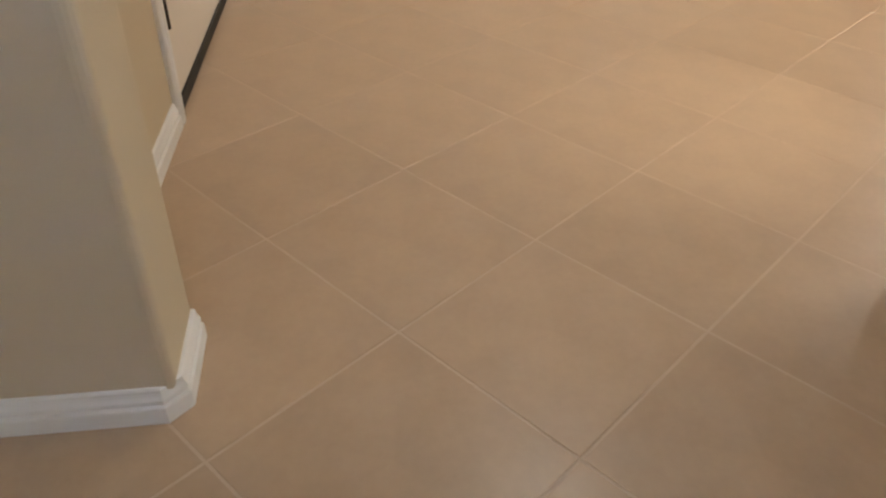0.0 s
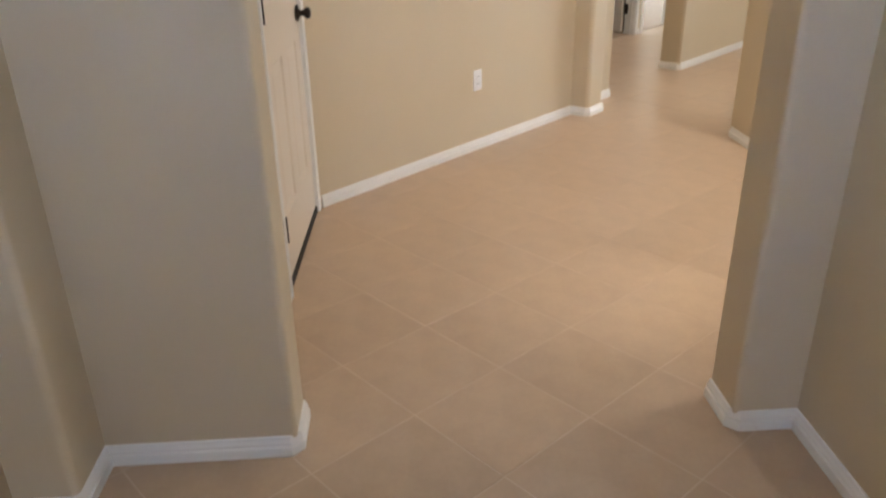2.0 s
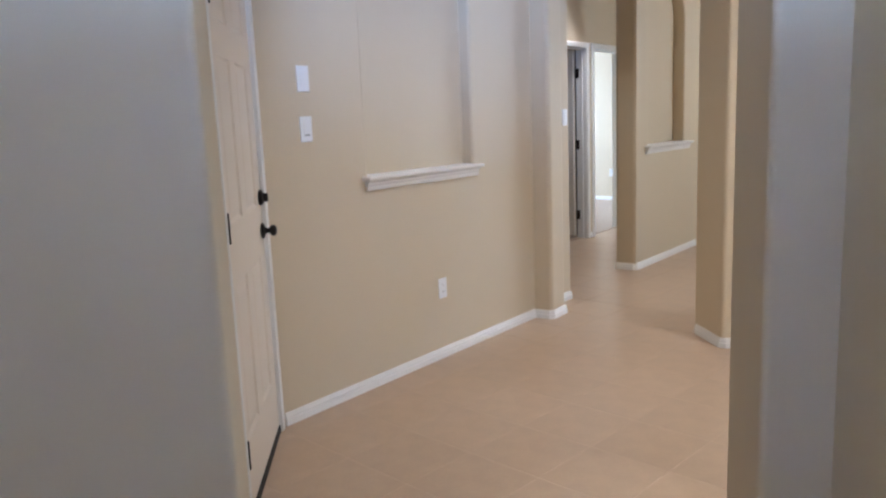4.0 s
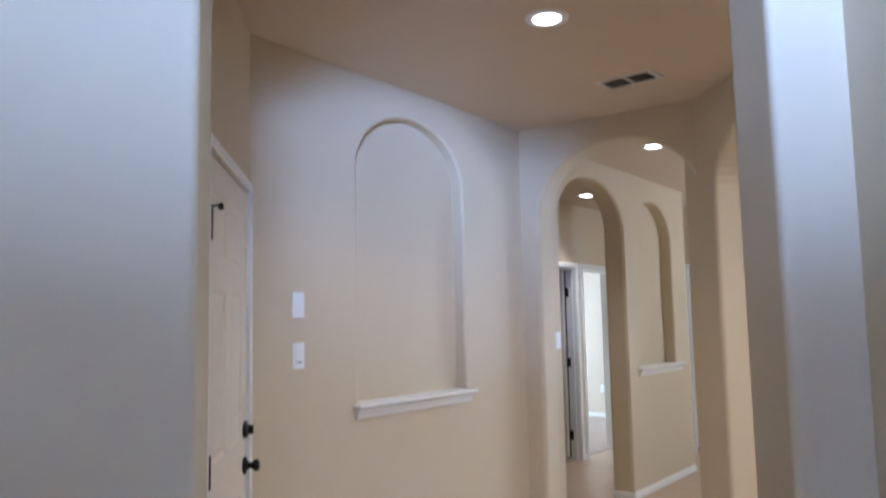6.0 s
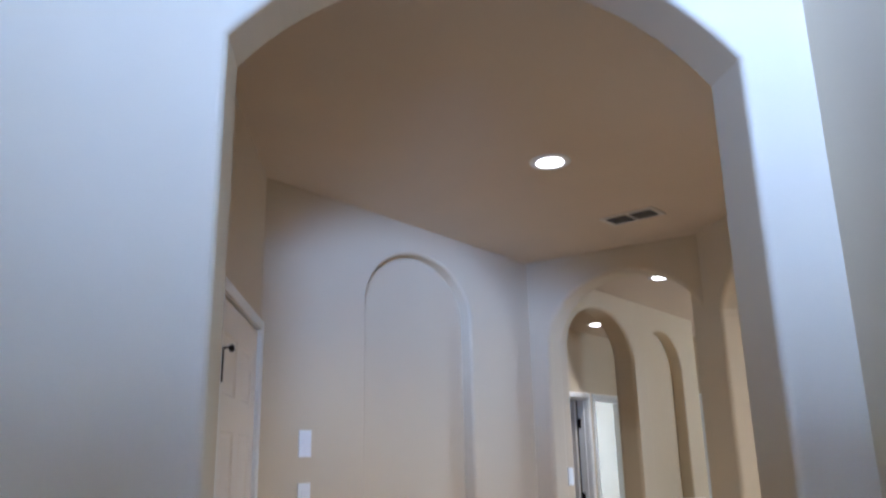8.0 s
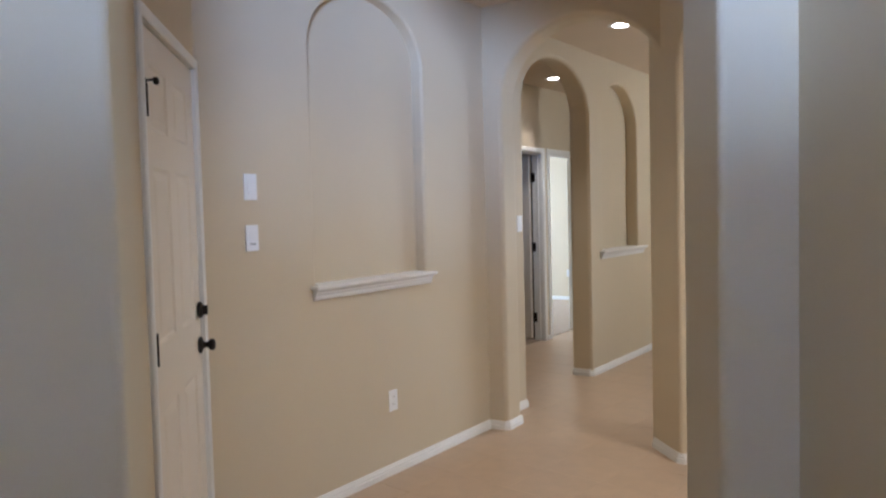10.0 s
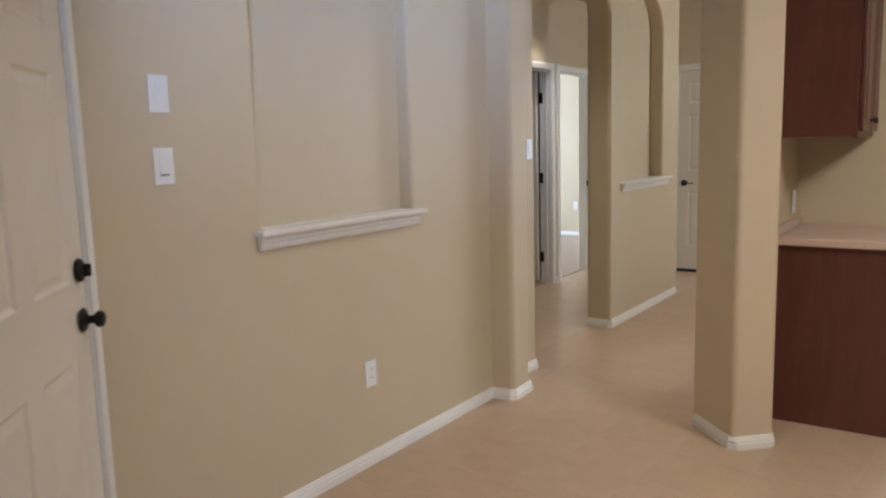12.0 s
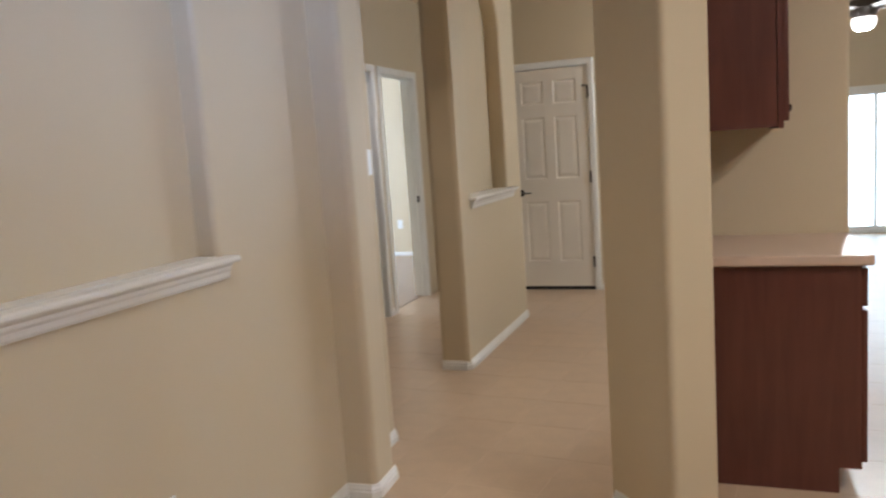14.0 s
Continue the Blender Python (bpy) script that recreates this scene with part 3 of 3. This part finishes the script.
# ---- switches, outlets ----
def plate(name, m, label, kind, w=0.072, h=0.117):
    ob = empty(name, m, label, "switch" if kind != "outlet" else "outlet")
    part("cover_plate", moved(box(-w / 2, w / 2, -0.0065, 0.0, -h / 2, h / 2, bevel=0.0025), pose(0, 0, 0)), M_PLASTIC, ob)
    if kind == "rocker":
        part("rocker", box(-0.0165, 0.0165, -0.0095, -0.004, -0.033, 0.033, bevel=0.002), M_PLASTIC, ob)
    elif kind == "dimmer":
        part("rocker", box(-0.0165, 0.0165, -0.0085, -0.004, -0.033, 0.033, bevel=0.002), M_PLASTIC, ob)
        part("slider", box(-0.014, 0.014, -0.0105, -0.006, -0.029, -0.025), M_SLOT, ob, "dark slider slot")
    elif kind == "outlet":
        for dz in (-0.0195, 0.0195):
            f = part("receptacle", moved(lathe([(0.0004, 0), (0.0165, 0), (0.0165, 0.003), (0.0004, 0.003)], 20), pose(0, -0.006, dz, 90, 0, 0)), M_PLASTIC, ob)
            for dx in (-0.006, 0.006):
                part("slot", box(dx - 0.0011, dx + 0.0011, -0.0096, -0.0085, dz - 0.003, dz + 0.005), M_SLOT, f)
    return ob


A_WALL = on_plane(X_A, 0, 0, 1)
plate("wall_switch", A_WALL @ pose(4.0, 0, 1.573), "white rocker switch plate on the beige wall", "rocker")
plate("wall_switch", A_WALL @ pose(4.0, 0, 1.347), "white dimmer switch plate with a slider", "dimmer")
plate("wall_outlet", A_WALL @ pose(4.955, 0, 0.409), "white duplex outlet low on the hall wall", "outlet")
plate("wall_switch", on_plane(X_B, 0, 0, 1) @ pose(6.505, 0, 1.343), "white switch plate beside the passage arch", "rocker")
plate("wall_outlet", on_plane(-3.42, 12.62, 1, 0) @ pose(0, 0, 0.43), "white outlet on the bedroom wall", "outlet")


# ---- ceiling lights and vent ----
def downlight(x, y, power, label, spread=120):
    ob = empty("ceiling_light", pose(x, y, CEIL), label, "light", "recessed ceiling lights")
    smooth(part("trim_ring", lathe([(0.060, -0.001), (0.060, -0.006), (0.076, -0.009), (0.090, -0.006), (0.092, 0.0), (0.060, 0.0)], 40), M_PLASTIC, ob), 40)
    smooth(part("lens", lathe([(0.0004, -0.012), (0.035, -0.011), (0.052, -0.008), (0.0595, -0.004), (0.0595, -0.002), (0.0004, -0.002)], 32), M_LENS, ob, "glowing frosted lens"), 50)
    area("ceiling_light_lamp", pose(x, y, CEIL - 0.018), 0.12, 0.12, power, WARM, "DISK", spread)


downlight(0.287, 4.415, 8.0, "recessed round ceiling light, switched on")
downlight(-0.275, 7.02, 8, "recessed round ceiling light, switched on", 90)
downlight(-1.66, 8.70, 7, "recessed round ceiling light, switched on", 85)


# Unseen glowing panel, added to brighten the kitchen and the pillar.
def fill_panel(x, y, turn_deg, power):
    ob = empty("kitchen_fill_panel", pose(x, y, CEIL, 0, 0, turn_deg), "long white glowing ceiling panel, unseen, added to light the kitchen", "light")
    part("housing", box(-0.62, 0.62, -0.16, 0.16, -0.04, 0.001, bevel=0.006), M_PLASTIC, ob)
    part("diffuser", box(-0.60, 0.60, -0.14, 0.14, -0.085, -0.0405, bevel=0.02, seg=3), M_PANEL, ob, "glowing white diffuser")
    area("kitchen_fill_lamp", pose(x, y, CEIL - 0.095, 0, 0, turn_deg), 1.2, 0.28, power, WARM)


# Unseen fixture, added to throw the bright patch on the hall floor.
def patch_spot(eye, target, power):
    ob = empty("spotlight", pose(*eye), "small unseen ceiling spotlight, added for the bright patch on the hall floor", "light")
    smooth(part("trim_ring", lathe([(0.042, -0.001), (0.042, -0.006), (0.06, -0.009), (0.066, 0.0), (0.042, 0.0)], 32), M_PLASTIC, ob), 40)
    part("lens", lathe([(0.0004, -0.006), (0.036, -0.005), (0.0415, -0.003), (0.0004, -0.003)], 24), M_LENS, ob, "glowing lens")
    d = bpy.data.lights.new("spotlight_lamp", "SPOT")
    d.energy, d.color, d.spot_size, d.spot_blend, d.shadow_soft_size = power, (1.0, 0.86, 0.66), radians(15), 0.8, 0.03
    new("spotlight_lamp", d).matrix_world = look((eye[0], eye[1], eye[2] - 0.03), target)


patch_spot((1.91, 5.59, CEIL), (0.755, 3.86, 0), 120)
fill_panel(2.45, 5.0, -45, 76)


def ceiling_vent(m):
    ob = empty("ceiling_vent", m, "white louvred air vent with two banks of slats", "vent")
    bm = bmesh.new()
    for a in ((-0.16, 0.16, -0.085, -0.062), (-0.16, 0.16, 0.062, 0.085), (-0.16, -0.132, -0.062, 0.062), (0.132, 0.16, -0.062, 0.062), (-0.008, 0.008, -0.062, 0.062)):
        add_box(bm, *a, -0.008, -0.0005, bevel=0.002, seg=1)
    part("frame", bm, M_GRILLE, ob)
    # Flat sheet; the duct's shade is put into its dark colour.
    part("backing", box(-0.133, 0.133, -0.063, 0.063, -0.0018, -0.0006), M_VENTDARK, ob, "dark sheet coloured as the shade behind the slats")
    for x0, x1 in ((-0.13, -0.01), (0.01, 0.13)):
        for i in range(7):
            s = part("slat", moved(box((x0 - x1) / 2, (x1 - x0) / 2, -0.009, 0.009, -0.0006, 0.0006), pose((x0 + x1) / 2, -0.054 + 0.018 * i, -0.0075, 35, 0, 0)), M_SLAT, ob)


ceiling_vent(pose(0.22, 5.42, CEIL, 0, 0, -4))

# ---- kitchen ----
X_K = 0.536
Y_K = 7.0
structure("wall_kitchen_end", prism(rounded([(X_K - 0.05, Y_K + 0.13), (X_K - 0.05, Y_K), (1.165, Y_K), (1.165, Y_K + 0.13)], {2: 0.02, 3: 0.02}), 0, CEIL), M_WALL,
          "short beige drywall at the end of the counter", "wall")


def base_cabinet(y0, y1, label):
    ob = empty("base_cabinet", pose(X_K + 0.002, y0, 0), label, "cabinet", "kitchen base cabinets")
    d, w = 0.585, y1 - y0
    bm = prism([(0, 0)] + [(d - 0.075, 0), (d - 0.075, 0.1), (d, 0.1), (d, 0.867), (0, 0.867)], 0, 0.016)
    part("side_panel", moved(bm, Matrix(((1, 0, 0, 0), (0, 0, -1, 0.016), (0, 1, 0, 0), (0, 0, 0, 1)))), M_WOOD, ob)
    part("body", box(0.004, d - 0.002, 0.017, w, 0.1, 0.865), M_WOOD, ob)
    part("toe_kick", box(d - 0.1, d - 0.077, 0.017, w, 0.0, 0.099), M_WOOD, ob)
    for k in range(2):
        a, b = 0.006 + k * w / 2, (k + 1) * w / 2 - 0.004
        part("drawer_front", box(d + 0.0005, d + 0.02, a, b, 0.715, 0.855, bevel=0.004), M_WOOD, ob)
        dr = part("door", box(d + 0.0005, d + 0.02, a, b, 0.125, 0.70, bevel=0.004), M_WOOD, ob)
        part("panel", box(d + 0.0195, d + 0.023, a + 0.06, b - 0.06, 0.185, 0.625, bevel=0.003), M_WOOD, dr)
    return ob


base_cabinet(6.39, Y_K - 0.004, "dark cherry-stained wooden base cabinet under the counter")
ct = empty("countertop", pose(X_K + 0.002, 6.365, 0.868), "beige laminate countertop with a rounded front edge", "countertop")
part("top", box(0, 0.622, 0, Y_K - 6.368, 0, 0.04, bevel=0.008, seg=3), M_COUNTER, ct)
part("backsplash", box(0, 0.018, 0.03, Y_K - 6.368, 0.0405, 0.085, bevel=0.004), M_COUNTER, ct)


def wall_cabinet(y0, y1, label):
    ob = empty("wall_cabinet", pose(X_K + 0.002, y0, 1.376), label, "cabinet")
    d, w, h = 0.315, y1 - y0, 0.99
    part("body", box(0, d, 0, w, 0, h), M_WOOD, ob)
    part("face_frame", box(d + 0.0005, d + 0.019, -0.004, w, -0.006, h), M_WOOD, ob)
    for k in range(2):
        a, b = 0.02 + k * w / 2, (k + 1) * w / 2 - 0.006
        dr = part("door", box(d + 0.0195, d + 0.039, a, b, 0.02, h - 0.02, bevel=0.004), M_WOOD, ob)
        part("panel", box(d + 0.0385, d + 0.042, a + 0.06, b - 0.06, 0.08, h - 0.08, bevel=0.003), M_WOOD, dr)
        part("knob", moved(lathe([(0.0004, 0), (0.006, 0), (0.006, 0.012), (0.014, 0.018), (0.014, 0.024), (0.0004, 0.027)], 16), pose(d + 0.039, b - 0.03 if k == 0 else a + 0.03, 0.07, 0, 90, 0)), M_BRONZE, dr, "small bronze knob")
    return ob


wall_cabinet(6.39, Y_K - 0.004, "dark cherry-stained wooden wall cabinet")
plate("wall_outlet", on_plane(X_K, 6.84, 0, 1) @ pose(0, 0, 1.04), "white outlet above the counter", "outlet")


# ---- the family room beyond the kitchen ----
bm = bmesh.new()
WX0, WX1 = 1.45, 3.3
add_box(bm, -0.2, WX0, 13.9, 14.05, 0, CEIL)
add_box(bm, WX1, 7.0, 13.9, 14.05, 0, CEIL)
add_box(bm, WX0, WX1, 13.9, 14.05, 1.73, CEIL)
add_box(bm, 6.9, 7.05, -0.6, 13.9, 0, CEIL)
add_box(bm, 0.40, 0.53, 10.455, 13.9, 0, CEIL)
structure("wall_family", bm, M_WALL, "pale painted walls of the bright family room", "wall")
structure("ceiling_family", prism([(0.62, 6.03), (0.43, 6.22), (0.43, 14.0), (7.0, 14.0), (7.0, -0.6), (3.1, 2.2), (2.15, 4.35)], CEIL + 0.001, CEIL + 0.12), M_CEIL, "painted ceiling over kitchen and family room", "ceiling")
structure("wall_kitchen_south", prism([(7.0, -0.7), (7.0, -0.55), (2.65, 2.55), (2.2, 4.1), (2.0, 4.1), (2.5, 2.4)], 0, CEIL), M_WALL, "plain drywall of the kitchen", "wall")


def window(name, m, w, h, label):
    ob = empty(name, m, label, "window")
    ob["kind"] = "structure"
    bm = bmesh.new()
    for a in ((-0.06, 0.0, -0.06, h + 0.06), (w, w + 0.06, -0.06, h + 0.06), (0.0, w, -0.06, 0.0), (0.0, w, h, h + 0.06)):
        add_box(bm, a[0], a[1], -0.018, 0.0, a[2], a[3])
    part("casing", bm, M_TRIM, ob)
    bm = bmesh.new()
    for a in ((0.0, 0.05, 0, h), (w - 0.05, w, 0, h), (0.05, w - 0.05, 0, 0.05), (0.05, w - 0.05, h - 0.05, h), (w / 2 - 0.02, w / 2 + 0.02, 0.05, h - 0.05)):
        add_box(bm, a[0], a[1], 0.03, 0.08, a[2], a[3])
    part("window_frame", bm, M_TRIM, ob)
    for x0, x1 in ((0.05, w / 2 - 0.02), (w / 2 + 0.02, w - 0.05)):
        g = part("pane", box(x0, x1, 0.052, 0.058, 0.05, h - 0.05), M_GLASS, ob)
        g.visible_shadow = False
    return ob


window("window_1", on_plane(WX0, 13.9, 1, 0) @ pose(0, 0, 0.03), WX1 - WX0, 1.70, "white-framed glass patio door with bright daylight behind")
window("window_2", F45 @ on_plane(3.28, -3.2, -1, 0) @ pose(0, 0, 2.18), 1.5, 1.1, "high white-framed entry window")
window("window_3", on_plane(-5.95, 12.2, 0, -1) @ pose(0, 0, 0.85), 1.6, 1.5, "white-framed bedroom window")


def ceiling_fan(m):
    ob = empty("ceiling_fan", m, "dark ceiling fan with a lit white bowl", "fan")
    smooth(part("motor", lathe([(0.0004, CEIL - 2.09), (0.06, CEIL - 2.09), (0.05, 0.52), (0.012, 0.50), (0.012, 0.16), (0.05, 0.15), (0.10, 0.12), (0.115, 0.07), (0.09, 0.03), (0.06, 0.0), (0.0004, 0.0)], 28), M_FAN, ob), 40)
    smooth(part("bowl", lathe([(0.0004, -0.085), (0.04, -0.081), (0.066, -0.064), (0.078, -0.03), (0.075, 0.0), (0.0004, 0.0)], 28), M_FANLENS, ob, "glowing frosted bowl"), 50)
    for i in range(5):
        bm = box(0.16, 0.64, -0.065, 0.065, 0.062, 0.07, bevel=0.003, seg=1)
        add_box(bm, 0.09, 0.18, -0.016, 0.016, 0.058, 0.066)
        part("blade", moved(bm, pose(0, 0, 0, 0, 0, 72 * i + 8)), M_FAN, ob)


ceiling_fan(pose(1.60, 9.6, 2.09))
_d = bpy.data.lights.new("ceiling_fan_lamp", "POINT")
_d.energy, _d.color, _d.shadow_soft_size = 130, (0.95, 0.98, 0.95), 0.07
new("ceiling_fan_lamp", _d).location = (1.60, 9.6, 1.93)

# ---- floor ----
PLAN = [(-2.45, 14.0), (-2.45, 6.1), (-1.0, 6.1), (-1.0, 3.72), (0.33, 2.4), (-0.13, 1.96), (3.29, -1.45), (4.985, 0.247), (7.0, -0.6), (7.0, 14.0)]


def indoors(x, y):
    """Whether a point lies in the plan."""
    hit = False
    for (ax, ay), (bx, by) in zip(PLAN, PLAN[1:] + PLAN[:1]):
        if (ay > y) != (by > y) and x < (bx - ax) * (y - ay) / (by - ay) + ax:
            hit = not hit
    return hit


structure("floor", prism(PLAN, -0.12, -0.0006), M_GROUT, "pale grout bed under the floor tiles", "floor")
FLOOR = bpy.data.objects["floor"]
TP, TX, TY, TA = 0.356, 0.680, 2.843, -6.0
GAP = 0.005


def tile_mesh():
    h, b = (TP - GAP) / 2, 0.0005
    bm = bmesh.new()
    lo = [bm.verts.new((x * h, y * h, -0.006)) for x, y in ((-1, -1), (1, -1), (1, 1), (-1, 1))]
    mi = [bm.verts.new((x * h, y * h, -b)) for x, y in ((-1, -1), (1, -1), (1, 1), (-1, 1))]
    hi = [bm.verts.new((x * (h - b), y * (h - b), 0)) for x, y in ((-1, -1), (1, -1), (1, 1), (-1, 1))]
    for p, q in ((lo, mi), (mi, hi)):
        for j in range(4):
            bm.faces.new((p[j], p[(j + 1) % 4], q[(j + 1) % 4], q[j]))
    bm.faces.new(hi)
    return bm


bm = tile_mesh()
bmesh.ops.recalc_face_normals(bm, faces=bm.faces)
TILE = bpy.data.meshes.new("tile")
bm.to_mesh(TILE)
bm.free()
TILE.materials.append(M_TILE)
turn = pose(TX, TY, 0, 0, 0, TA)
rng = random.Random(4)
near, rest = [], []
for i in range(-12, 20):
    for j in range(-13, 35):
        c = turn @ Vector(((i + 0.5) * TP, (j + 0.5) * TP, 0))
        if not indoors(c.x, c.y):
            continue
        s, n = R2 * (c.x + c.y), R2 * (c.y - c.x)
        inside = (1.4 < s < 3.7 and -0.6 < n < 1.7) or (n >= 1.6 and s > 1.95 and c.y < 6.4 and c.x > -1.0 and s < 4.8) or (-1.2 < c.x < 0.4 and 6.0 < c.y < 8.4)
        (near if inside else rest).append((c, rng.random()))
for c, r in near[:300]:
    t = new("tile", TILE)
    t.parent = FLOOR
    t.matrix_world = Matrix.Translation((c.x, c.y, (r - 0.5) * 0.0004)) @ pose(0, 0, 0, (rng.random() - 0.5) * 0.06, (rng.random() - 0.5) * 0.06, TA)
verts, faces = [], []
base = [v.co.copy() for v in TILE.vertices]
polys = [tuple(p.vertices) for p in TILE.polygons]
for c, r in rest + near[300:]:
    k = len(verts)
    mt = Matrix.Translation(c) @ pose(0, 0, 0, 0, 0, TA)
    verts += [tuple(mt @ v) for v in base]
    faces += [tuple(k + q for q in p) for p in polys]
me = bpy.data.meshes.new("far_tiles")
me.from_pydata(verts, [], faces)
me.materials.append(M_TILE)
ft = new("far_tiles", me)
ft.parent = FLOOR
ft["kind"] = "stuff"
